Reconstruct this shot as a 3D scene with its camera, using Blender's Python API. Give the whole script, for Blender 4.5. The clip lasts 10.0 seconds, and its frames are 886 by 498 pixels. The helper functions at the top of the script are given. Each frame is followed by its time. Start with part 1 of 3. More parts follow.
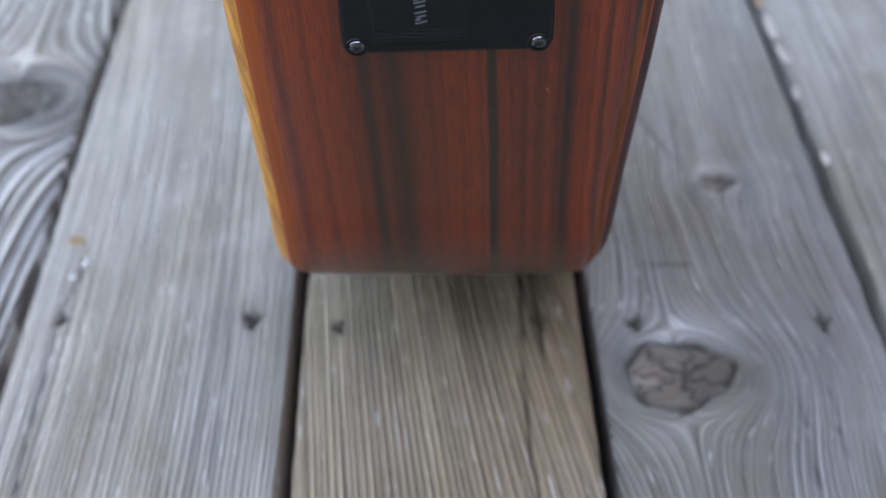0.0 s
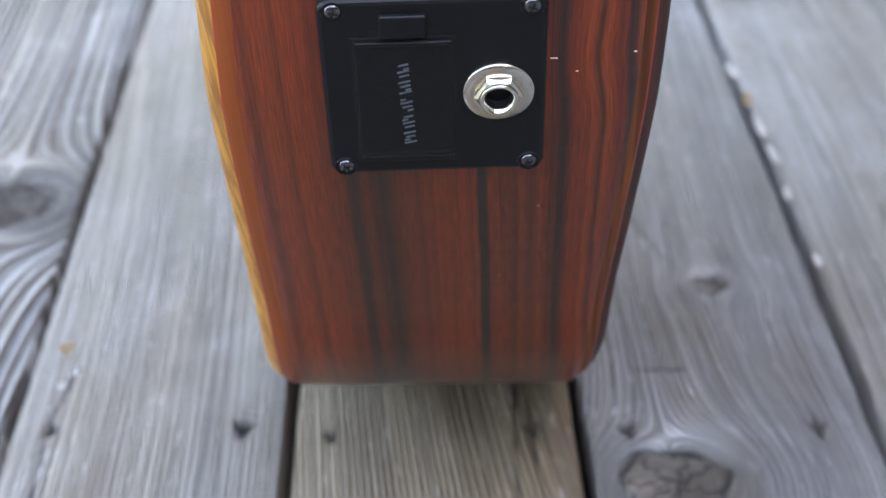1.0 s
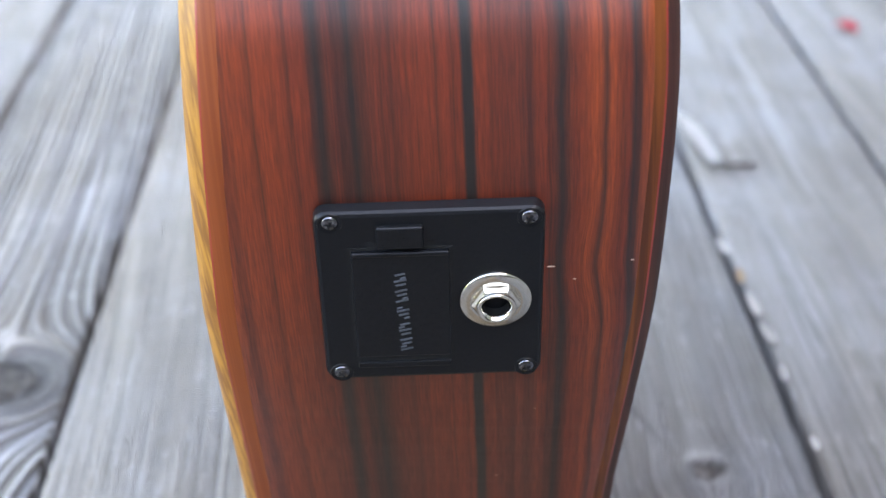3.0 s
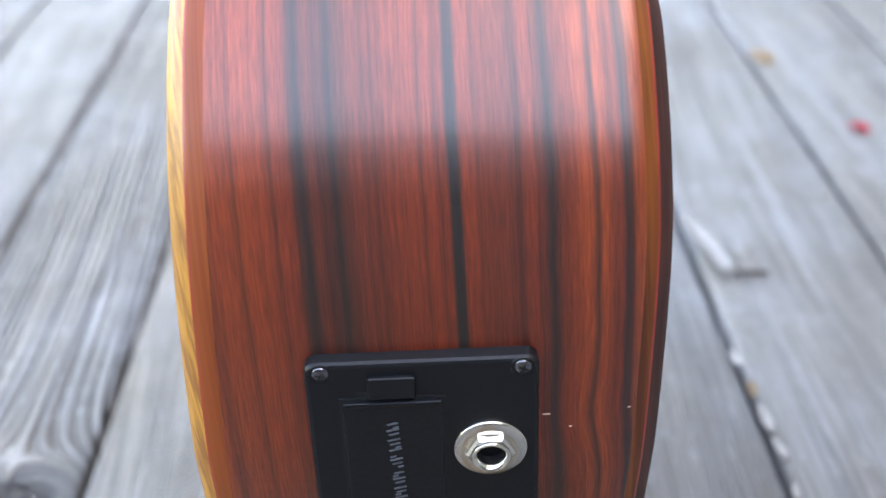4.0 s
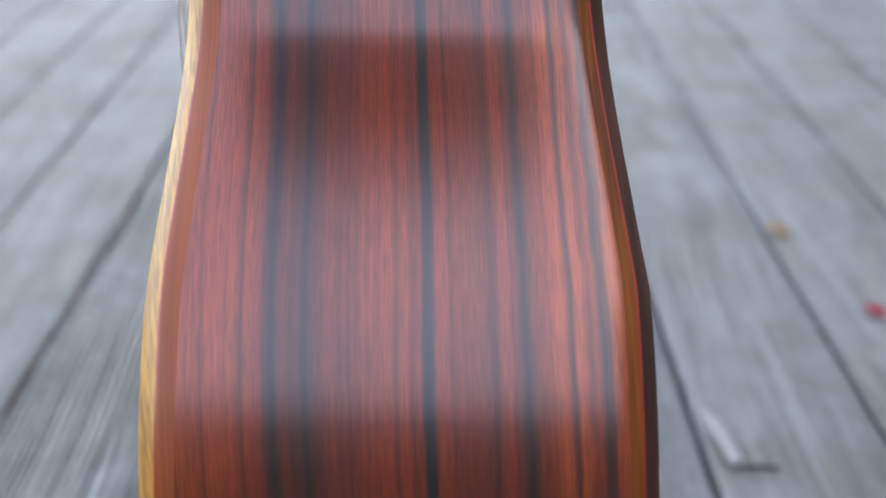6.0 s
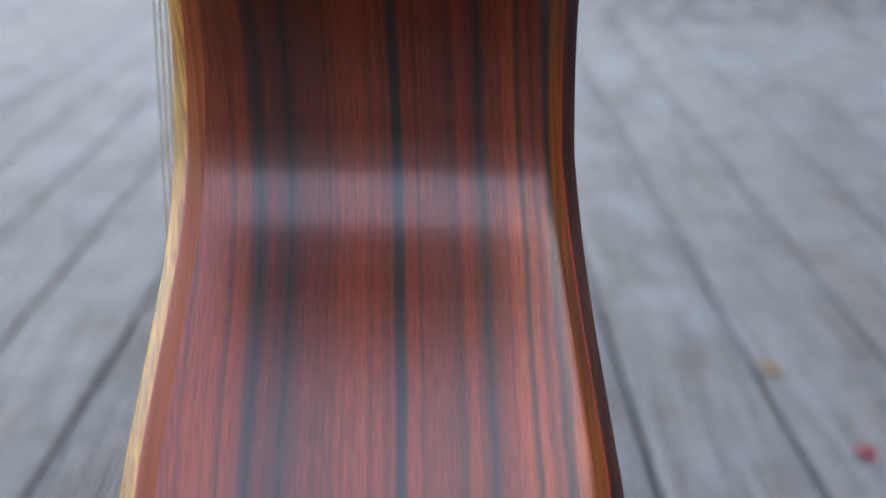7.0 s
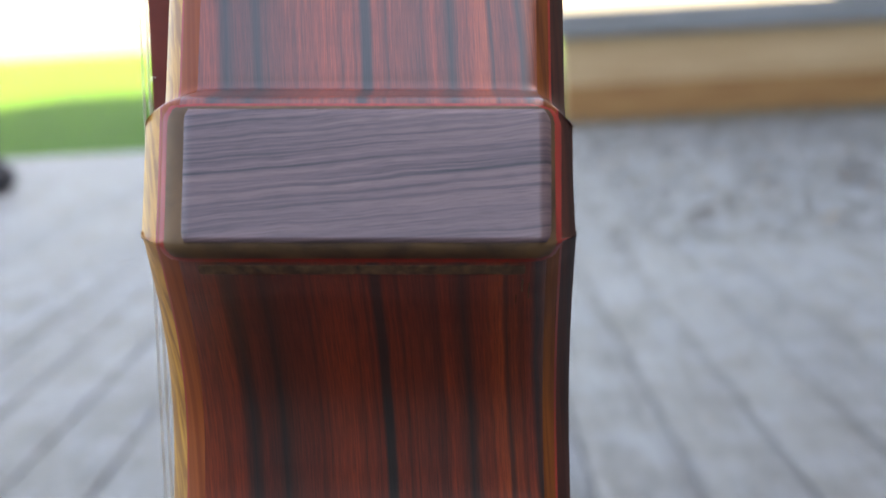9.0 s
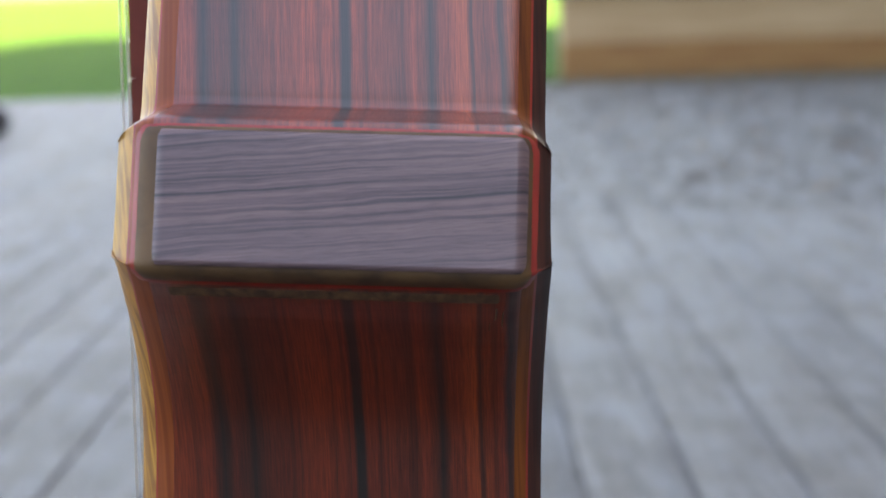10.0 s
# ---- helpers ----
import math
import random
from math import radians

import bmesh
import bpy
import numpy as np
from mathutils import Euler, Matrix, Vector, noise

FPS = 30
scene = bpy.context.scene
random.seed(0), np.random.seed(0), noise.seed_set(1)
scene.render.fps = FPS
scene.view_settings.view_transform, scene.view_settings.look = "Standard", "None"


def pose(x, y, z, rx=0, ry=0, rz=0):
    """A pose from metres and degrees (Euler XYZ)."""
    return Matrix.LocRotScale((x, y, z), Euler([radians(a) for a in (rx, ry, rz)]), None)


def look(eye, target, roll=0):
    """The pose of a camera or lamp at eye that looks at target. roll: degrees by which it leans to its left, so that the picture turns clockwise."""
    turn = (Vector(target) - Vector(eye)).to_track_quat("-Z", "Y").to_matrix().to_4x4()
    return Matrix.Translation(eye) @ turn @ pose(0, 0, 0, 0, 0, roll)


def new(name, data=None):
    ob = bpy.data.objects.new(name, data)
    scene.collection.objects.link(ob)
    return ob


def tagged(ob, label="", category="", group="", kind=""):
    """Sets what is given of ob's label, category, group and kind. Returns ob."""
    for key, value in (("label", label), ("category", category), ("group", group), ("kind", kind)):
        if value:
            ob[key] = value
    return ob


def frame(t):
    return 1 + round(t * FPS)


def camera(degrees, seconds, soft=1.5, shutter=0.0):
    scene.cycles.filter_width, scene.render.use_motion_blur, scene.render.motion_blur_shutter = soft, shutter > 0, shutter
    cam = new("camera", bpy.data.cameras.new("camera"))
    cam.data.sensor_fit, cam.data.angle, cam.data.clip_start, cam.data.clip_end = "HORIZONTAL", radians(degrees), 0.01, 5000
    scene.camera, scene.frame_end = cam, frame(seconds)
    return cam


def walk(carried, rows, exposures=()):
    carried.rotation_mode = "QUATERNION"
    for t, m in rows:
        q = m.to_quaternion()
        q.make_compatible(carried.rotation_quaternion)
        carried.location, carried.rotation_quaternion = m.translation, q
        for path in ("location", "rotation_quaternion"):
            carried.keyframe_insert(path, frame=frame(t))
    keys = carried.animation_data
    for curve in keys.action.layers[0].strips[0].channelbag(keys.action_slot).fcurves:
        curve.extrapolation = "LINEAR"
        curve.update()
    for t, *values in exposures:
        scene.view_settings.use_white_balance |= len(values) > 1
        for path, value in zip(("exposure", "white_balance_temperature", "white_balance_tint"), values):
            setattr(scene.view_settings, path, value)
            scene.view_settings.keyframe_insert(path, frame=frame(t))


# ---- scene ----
cam = camera(33.01, 10.0)
PATH = [
    (0, (-0.0058, -0.4405, 0.3615), (-0.0171, 0.3618, -0.2353), -3.34),
    (0.5, (-0.0051, -0.4370, 0.3665), (-0.0103, 0.3813, -0.2082), -3.44),
    (1, (-0.0043, -0.4327, 0.3686), (-0.0090, 0.4002, -0.1848), -3.43),
    (1.5, (-0.0053, -0.4307, 0.3697), (-0.0106, 0.4123, -0.1681), -3.17),
    (2, (-0.0073, -0.4288, 0.3737), (-0.0055, 0.4263, -0.1447), -2.74),
    (3.5, (-0.0020, -0.4167, 0.3860), (0.0075, 0.4784, -0.0597), -3.23),
    (4, (0.0031, -0.4110, 0.3930), (-0.0007, 0.4961, -0.0278), -3.82),
    (4.5, (0.0076, -0.4042, 0.3981), (-0.0053, 0.5137, 0.0015), -3.97),
    (5, (0.0089, -0.3975, 0.4063), (-0.0075, 0.5284, 0.0291), -3.61),
    (5.5, (0.0120, -0.3916, 0.4152), (-0.0048, 0.5405, 0.0534), -3.04),
    (7, (0.0211, -0.3852, 0.4427), (0.0098, 0.5760, 0.1673), -2.20),
    (7.5, (0.0264, -0.3875, 0.4566), (0.0212, 0.5894, 0.2433), -2.63),
    (8, (0.0293, -0.3868, 0.4673), (0.0198, 0.5953, 0.2787), -2.64),
    (8.5, (0.0258, -0.3856, 0.4736), (0.0169, 0.5989, 0.2981), -3.05),
    (9, (0.0274, -0.3841, 0.4812), (0.0140, 0.6057, 0.3395), -3.36),
    (9.5, (0.0317, -0.3822, 0.4900), (0.0166, 0.6079, 0.3503), -3.03),
    (10, (0.0327, -0.3773, 0.4983), (0.0221, 0.6073, 0.3239), -1.82),
]
KELVIN, TINT = 8400, 17
EXPO = [(0.0, 4.11), (2.0, 4.34), (3.5, 4.36), (4.5, 4.18), (5.5, 3.78), (7.0, 3.20), (8.0, 3.23), (9.0, 3.40), (10.0, 3.28)]
walk(cam, [(t, look(e, g, r)) for t, e, g, r in PATH], exposures=[(t, e, KELVIN, TINT) for t, e in EXPO])
cam.data.dof.use_dof = True
cam.data.dof.focus_distance = 0.380
cam.data.dof.aperture_fstop = 12.0

# ---- light: open shade from an added wall, sunlit lawn beyond ----
SUN_EL, SUN_AZ = radians(38), radians(100)      # azimuth clockwise from +y
world = bpy.data.worlds.new("sky")
scene.world = world
world.use_nodes = True
wn = world.node_tree.nodes
sky = wn.new("ShaderNodeTexSky")
sky.sky_type = "NISHITA"
sky.sun_disc = False
sky.sun_elevation, sky.sun_rotation = SUN_EL, SUN_AZ
sky.dust_density = 2.0
wn["Background"].inputs[1].default_value = 0.12
world.node_tree.links.new(sky.outputs[0], wn["Background"].inputs[0])
sun = new("sun", bpy.data.lights.new("sun", "SUN"))
sun.data.energy, sun.data.angle, sun.data.color = 5.0, radians(0.5), (1.0, 0.93, 0.82)
sun_dir = Vector((math.sin(SUN_AZ) * math.cos(SUN_EL), math.cos(SUN_AZ) * math.cos(SUN_EL), math.sin(SUN_EL)))
sun.matrix_world = look(sun_dir * 20, (0, 0, 0))


# ---- material helpers ----
class Mat:
    """A small wrapper round one node material."""

    def __init__(self, name, rough=0.5, metal=0.0, coat=0.0, spec=0.5):
        self.m = bpy.data.materials.new(name)
        self.m.use_nodes = True
        self.n, self.l = self.m.node_tree.nodes, self.m.node_tree.links
        self.p = self.n["Principled BSDF"]
        self.p.inputs["Roughness"].default_value = rough
        self.p.inputs["Metallic"].default_value = metal
        self.p.inputs["Coat Weight"].default_value = coat
        self.p.inputs["Coat Roughness"].default_value = 0.22
        self.p.inputs["Specular IOR Level"].default_value = spec

    def node(self, kind, **values):
        nd = self.n.new(kind)
        for k, v in values.items():
            nd.inputs[k.replace("_", " ")].default_value = v
        return nd

    def link(self, a, b):
        self.l.new(a, b)

    def coords(self, scale, source="Object"):
        tc = self.n.new("ShaderNodeTexCoord")
        mp = self.node("ShaderNodeMapping")
        mp.inputs["Scale"].default_value = scale
        self.link(tc.outputs[source], mp.inputs["Vector"])
        return mp.outputs[0]

    def attr(self, name):
        nd = self.n.new("ShaderNodeAttribute")
        nd.attribute_name = name
        return nd.outputs["Fac"]

    def math(self, op, a, b=0.0, clamp=False):
        nd = self.n.new("ShaderNodeMath")
        nd.operation, nd.use_clamp = op, clamp
        for i, v in enumerate((a, b)):
            if isinstance(v, (int, float)):
                nd.inputs[i].default_value = v
            else:
                self.link(v, nd.inputs[i])
        return nd.outputs[0]

    def combine(self, x, y, z=0.0):
        nd = self.n.new("ShaderNodeCombineXYZ")
        for i, v in enumerate((x, y, z)):
            if isinstance(v, (int, float)):
                nd.inputs[i].default_value = v
            else:
                self.link(v, nd.inputs[i])
        return nd.outputs[0]

    def noise(self, vector, scale=1.0, detail=4.0, rough=0.55, distort=0.0):
        nd = self.node("ShaderNodeTexNoise", Scale=scale, Detail=detail, Roughness=rough, Distortion=distort)
        self.link(vector, nd.inputs["Vector"])
        return nd.outputs["Fac"]

    def ramp(self, fac, stops, ease="LINEAR"):
        nd = self.n.new("ShaderNodeValToRGB")
        cr = nd.color_ramp
        cr.interpolation = ease
        while len(cr.elements) < len(stops):
            cr.elements.new(0.5)
        for e, (p, c) in zip(cr.elements, stops):
            e.position = p
            e.color = (*c, 1) if isinstance(c, tuple) else (c, c, c, 1)
        self.link(fac, nd.inputs[0])
        return nd.outputs[0]

    def mix(self, fac, a, b, blend="MIX"):
        nd = self.n.new("ShaderNodeMix")
        nd.data_type, nd.blend_type = "RGBA", blend
        for i, v in ((0, fac), (6, a), (7, b)):
            if isinstance(v, (int, float)):
                nd.inputs[i].default_value = v
            elif isinstance(v, tuple):
                nd.inputs[i].default_value = (*v, 1)
            else:
                self.link(v, nd.inputs[i])
        return nd.outputs[2]

    def color(self, c):
        if isinstance(c, tuple):
            self.p.inputs["Base Color"].default_value = (*c, 1)
        else:
            self.link(c, self.p.inputs["Base Color"])
        return self

    def rough(self, r):
        self.link(r, self.p.inputs["Roughness"])
        return self

    def bump(self, height, distance=0.001, strength=1.0):
        nd = self.node("ShaderNodeBump", Strength=strength, Distance=distance)
        self.link(height, nd.inputs["Height"])
        self.link(nd.outputs[0], self.p.inputs["Normal"])
        return self


def speckled(name, c1, c2, scale, rough=0.6, metal=0.0, bump=0.0, coat=0.0, spec=0.5):
    k = Mat(name, rough, metal, coat, spec)
    v = k.coords((1, 1, 1))
    n = k.noise(v, scale, 6.0, 0.6)
    k.color(k.ramp(n, [(0.3, c1), (0.7, c2)]))
    k.rough(k.ramp(k.noise(v, scale * 4.0), [(0.3, max(0.02, rough - 0.08)), (0.7, rough + 0.08)]))
    if bump:
        k.bump(n, bump)
    return k.m


def deck_material():
    """Weathered grey softwood; 'grain' runs across the fibres, 'pit' marks holes, checks and knots."""
    k = Mat("weathered_deck", 0.62)
    g, pit, knot = k.attr("grain"), k.attr("pit"), k.attr("knot")
    along = k.attr("along")
    rnd = k.n.new("ShaderNodeObjectInfo").outputs["Random"]
    shift = k.math("MULTIPLY", rnd, 37.0)
    gy = k.math("ADD", along, shift)
    broad = k.noise(k.combine(k.math("MULTIPLY", g, 60.0), k.math("MULTIPLY", gy, 1.2), shift), 1.0, 3.0)
    fine = k.noise(k.combine(k.math("MULTIPLY", g, 560.0), k.math("MULTIPLY", gy, 5.0), shift), 1.0, 5.0, 0.6, 0.4)
    hair = k.noise(k.combine(k.math("MULTIPLY", g, 1500.0), k.math("MULTIPLY", gy, 16.0), shift), 1.0, 4.0, 0.7)
    patch = k.noise(k.coords((1, 1, 1)), 9.0, 5.0, 0.6)
    col = k.ramp(fine, [(0.30, (0.06, 0.056, 0.052)), (0.43, (0.22, 0.212, 0.204)), (0.55, (0.37, 0.365, 0.36)), (0.66, (0.60, 0.60, 0.60))])
    col = k.mix(0.5, col, k.ramp(hair, [(0.34, (0.07, 0.065, 0.06)), (0.66, (0.50, 0.50, 0.50))]), "MIX")
    lines = k.math("SINE", k.math("MULTIPLY", k.math("ADD", g, k.math("MULTIPLY", broad, 0.009)), 2500.0))
    ridge = k.attr("ridge")
    col = k.mix(k.math("MULTIPLY", k.ramp(lines, [(0.40, 1.0), (0.75, 0.0)]), ridge), col, (0.07, 0.062, 0.055))
    col = k.mix(k.ramp(broad, [(0.42, 0.0), (0.62, 0.45)]), col, (0.20, 0.175, 0.15))
    col = k.mix(k.ramp(patch, [(0.5, 0.0), (0.72, 0.45)]), col, (0.42, 0.425, 0.44))
    col = k.mix(k.math("MULTIPLY", k.attr("brown"), 1.0), col, k.mix(1.0, col, (1.02, 0.78, 0.52), "MULTIPLY"))
    fleck = k.noise(k.combine(k.math("MULTIPLY", g, 900.0), k.math("MULTIPLY", gy, 55.0), shift), 1.0, 2.0)
    col = k.mix(k.ramp(fleck, [(0.645, 0.0), (0.73, 0.7)]), col, (0.68, 0.68, 0.68))
    col = k.mix(k.attr("cool"), col, k.mix(1.0, col, (0.95, 1.0, 1.06), "MULTIPLY"))      # blue-grey weathering
    tone = k.ramp(rnd, [(0.0, (0.80, 0.79, 0.78)), (0.5, (1.0, 0.98, 0.95)), (1.0, (0.90, 0.87, 0.83))])
    col = k.mix(1.0, col, tone, "MULTIPLY")
    stain = k.noise(k.combine(k.math("MULTIPLY", g, 11.0), k.math("MULTIPLY", gy, 6.0), shift), 1.0, 4.0, 0.6, 0.5)      # rain stains and bleached patches
    col = k.mix(1.0, col, k.ramp(stain, [(0.32, (0.76, 0.715, 0.66)), (0.44, (0.92, 0.89, 0.85)), (0.54, (1.04, 1.05, 1.07)), (0.68, (1.14, 1.17, 1.23))]), "MULTIPLY")
    col = k.mix(1.0, col, (0.71, 0.71, 0.71), "MULTIPLY")
    col = k.mix(k.math("MULTIPLY", knot, 0.8, True), col, (0.085, 0.062, 0.044))
    # shade inside holes and cracks painted near-black, along with the knots' dark rims
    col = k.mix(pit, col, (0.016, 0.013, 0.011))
    k.color(col)
    k.rough(k.ramp(fine, [(0.3, 0.72), (0.7, 0.42)]))
    h = k.math("ADD", k.math("MULTIPLY", fine, 1.0), k.math("MULTIPLY", hair, 0.45))
    k.bump(k.math("ADD", h, k.math("MULTIPLY", k.math("MULTIPLY", lines, ridge), 0.5)), 0.0036, 1.0)
    return k.m


KNOT_ARC = 0.308


def veneer_material():
    """Oiled striped rosewood: dark ink lines and fine red streaks along the bent side."""
    k = Mat("rosewood_side", 0.3, 0.28, coat=1.0, spec=0.55)      # a little metal: the fibres' own coloured sheen
    k.p.inputs["Coat Roughness"].default_value = 0.31
    x, s = k.attr("across"), k.attr("along")
    wob = k.noise(k.combine(k.math("MULTIPLY", x, 14.0), k.math("MULTIPLY", s, 5.0)), 1.0, 3.0)
    # more figure towards the back edge
    curl = k.noise(k.combine(k.math("MULTIPLY", x, 30.0), k.math("MULTIPLY", s, 22.0), 3.0), 1.0, 2.0)
    figure = k.math("MULTIPLY", k.math("SUBTRACT", curl, 0.5), k.math("MULTIPLY", k.math("ADD", x, -0.012, True), 0.10))
    xx = k.math("ADD", k.math("ADD", x, k.math("MULTIPLY", k.math("SUBTRACT", wob, 0.5), 0.005)), figure)
    # a small knot swirl beside the jack plate
    dx, ds = k.math("DIVIDE", k.math("SUBTRACT", x, 0.033), 0.007), k.math("DIVIDE", k.math("SUBTRACT", s, KNOT_ARC), 0.013)
    swirl = k.math("POWER", 2.718, k.math("MULTIPLY", k.math("ADD", k.math("MULTIPLY", dx, dx), k.math("MULTIPLY", ds, ds)), -1.0))
    xx = k.math("ADD", xx, k.math("MULTIPLY", swirl, 0.0022))
    u = k.math("DIVIDE", k.math("ADD", xx, 0.062), 0.124)
    red, org, drk, ink = (0.195, 0.027, 0.006), (0.29, 0.050, 0.009), (0.055, 0.012, 0.006), (0.010, 0.008, 0.009)
    mid = (0.112, 0.018, 0.007)
    base = k.ramp(u, [(0.0, org), (0.236, red), (0.247, drk), (0.259, ink), (0.270, drk), (0.286, mid),
                      (0.311, drk), (0.323, ink), (0.334, drk), (0.365, mid), (0.46, red), (0.530, red),
                      (0.538, ink), (0.554, ink), (0.562, red), (0.66, mid), (0.69, red), (0.712, drk),
                      (0.720, ink), (0.727, drk), (0.75, red), (0.794, org), (0.804, drk), (0.811, org), (0.848, red), (0.860, ink),
                      (0.866, drk), (0.882, org), (1.0, (0.24, 0.05, 0.014))])
    streak = k.noise(k.combine(k.math("MULTIPLY", xx, 520.0), k.math("MULTIPLY", s, 1.6), 1.0), 1.0, 7.0, 0.72)
    pore = k.noise(k.combine(k.math("MULTIPLY", xx, 2300.0), k.math("MULTIPLY", s, 95.0), 5.0), 1.0, 3.0, 0.65)
    col = k.mix(1.0, base, k.ramp(streak, [(0.32, (0.40, 0.34, 0.34)), (0.45, (0.82, 0.78, 0.78)), (0.56, (1.06, 1.03, 1.0)), (0.70, (1.4, 1.4, 1.3))]), "MULTIPLY")
    col = k.mix(1.0, col, k.ramp(pore, [(0.34, (0.74, 0.84, 1.0)), (0.49, (1.12, 1.36, 1.65)), (0.66, (1.55, 2.0, 2.4))]), "MULTIPLY")
    vein = k.noise(k.combine(k.math("MULTIPLY", xx, 210.0), k.math("MULTIPLY", s, 0.9), 7.0), 1.0, 4.0, 0.6)      # darker growth lines
    col = k.mix(1.0, col, k.ramp(vein, [(0.36, (0.48, 0.43, 0.43)), (0.45, (0.90, 0.88, 0.88)), (0.60, (1.12, 1.12, 1.12))]), "MULTIPLY")
    col = k.mix(1.0, col, (0.86, 0.62, 0.37), "MULTIPLY")
    k.color(col)
    k.rough(k.ramp(pore, [(0.3, 0.50), (0.6, 0.37)]))
    ripple = k.noise(k.combine(k.math("MULTIPLY", x, 9.0), k.math("MULTIPLY", s, 130.0), 9.0), 1.0, 2.0)      # bending ripples across the side
    k.bump(k.math("ADD", pore, k.math("MULTIPLY", ripple, 2.8)), 0.00013, 0.7)
    return k.m


def strip_material(name, c1, c2, scale_s, scale_x, slant=0.0, rough=0.3, sharp=0.12, coat=0.2, spec=0.5):
    """A wooden strip with stripes running along or slanting over it."""
    k = Mat(name, rough, coat=coat, spec=spec)
    x, s = k.attr("across"), k.attr("along")
    ss = k.math("ADD", s, k.math("MULTIPLY", x, slant))
    n = k.noise(k.combine(k.math("MULTIPLY", x, scale_x), k.math("MULTIPLY", ss, scale_s)), 1.0, 4.0, 0.55, 0.3)
    k.color(k.ramp(n, [(0.5 - sharp, c1), (0.5 + sharp, c2)]))
    return k.m


def horn_material():
    k = Mat("horn_plate_wood", 0.42, coat=0.25, spec=0.5)
    x, s = k.attr("across"), k.attr("along")
    tilt = k.math("ADD", s, k.math("MULTIPLY", x, -0.09))
    bend = k.noise(k.combine(k.math("MULTIPLY", x, 30.0), k.math("MULTIPLY", s, 60.0)), 1.0, 2.0)
    t2 = k.math("ADD", tilt, k.math("MULTIPLY", bend, 0.0028))
    n = k.noise(k.combine(k.math("MULTIPLY", x, 6.0), k.math("MULTIPLY", t2, 640.0)), 1.0, 4.0, 0.6)
    p = k.noise(k.combine(k.math("MULTIPLY", x, 160.0), k.math("MULTIPLY", t2, 2600.0)), 1.0, 2.0)
    col = k.ramp(n, [(0.34, (0.025, 0.019, 0.026)), (0.44, (0.099, 0.060, 0.066)), (0.52, (0.142, 0.086, 0.088)), (0.68, (0.208, 0.126, 0.120))])
    col = k.mix(1.0, col, k.ramp(p, [(0.3, 0.7), (0.55, 1.0)]), "MULTIPLY")
    k.color(col)
    k.bump(p, 0.0001, 0.5)
    return k.m


M_DECK = deck_material()
M_SIDE = veneer_material()
M_TOPBIND = strip_material("yellow_edge_wood", (0.241, 0.084, 0.010), (0.467, 0.201, 0.023), 85.0, 500.0, 6.0, 0.46, 0.09, 0.08)
M_TOPBEVEL = strip_material("orange_edge_wood", (0.20, 0.036, 0.006), (0.29, 0.064, 0.012), 4.0, 700.0, 0.0, 0.5, 0.14, 0.1, 0.35)
M_BACKBEVEL = strip_material("brown_edge_wood", (0.085, 0.020, 0.005), (0.25, 0.068, 0.011), 14.0, 450.0, 0.0, 0.5, 0.14, 0.0, 0.3)
M_RED = strip_material("red_purfling", (0.248, 0.015, 0.010), (0.336, 0.026, 0.015), 40.0, 300.0)
M_DARKBIND = strip_material("dark_back_binding", (0.033, 0.012, 0.008), (0.073, 0.022, 0.013), 16.0, 500.0, 0.0, 0.5, 0.12, 0.0, 0.25)
M_DARKRING = strip_material("dark_ring_wood", (0.044, 0.020, 0.007), (0.139, 0.069, 0.022), 60.0, 60.0, 0.0, 0.55, 0.16, 0.0)
M_WORN = strip_material("bare_worn_wood", (0.016, 0.007, 0.004), (0.197, 0.106, 0.047), 200.0, 330.0, 0.0, 0.6, 0.20, 0.0)
M_HORN = horn_material()
M_TOP = speckled("cedar_soundboard", (0.307, 0.161, 0.058), (0.380, 0.219, 0.088), 40.0, 0.35, coat=0.3)
M_BACK = speckled("rosewood_back", (0.10, 0.025, 0.014), (0.22, 0.05, 0.02), 30.0, 0.3, coat=0.3)
M_FINGER = speckled("reddish_fingerboard", (0.146, 0.026, 0.018), (0.204, 0.040, 0.026), 120.0, 0.45)
M_STEEL = speckled("string_steel", (0.70, 0.67, 0.60), (0.82, 0.79, 0.72), 200.0, 0.42, 0.7)
M_NICKEL = speckled("nickel_plating", (0.68, 0.64, 0.56), (0.78, 0.74, 0.66), 500.0, 0.16, 1.0)
M_CHROME = speckled("screw_chrome", (0.10, 0.10, 0.11), (0.22, 0.22, 0.23), 700.0, 0.16, 1.0)
M_PLASTIC = speckled("black_plastic", (0.005, 0.006, 0.007), (0.008, 0.009, 0.011), 900.0, 0.38, bump=0.00004, spec=0.28)
M_DOOR = speckled("black_door_plastic", (0.005, 0.006, 0.007), (0.009, 0.010, 0.012), 700.0, 0.34, bump=0.00004, spec=0.28)
# near-black paint that stands for shade in gaps, slots, bore and below boards
M_SHADE = speckled("shade_black", (0.003, 0.003, 0.003), (0.006, 0.006, 0.006), 200.0, 0.8)
M_PRINT = speckled("grey_print", (0.045, 0.052, 0.06), (0.11, 0.125, 0.14), 1500.0, 0.5)


# ---- object helpers ----
def mesh_object(name, verts, faces, material, parent=None, label="", smooth=True, attrs=None):
    me = bpy.data.meshes.new(name)
    me.from_pydata([tuple(v) for v in verts], [], faces)
    for key, vals in (attrs or {}).items():
        at = me.attributes.new(key, "FLOAT", "POINT")
        at.data.foreach_set("value", np.asarray(vals, dtype=np.float32))
    me.materials.append(material)
    if smooth:
        me.polygons.foreach_set("use_smooth", [True] * len(me.polygons))
    me.update()
    ob = new(name, me)
    ob.parent = parent
    if label:
        ob["label"] = label
    return ob


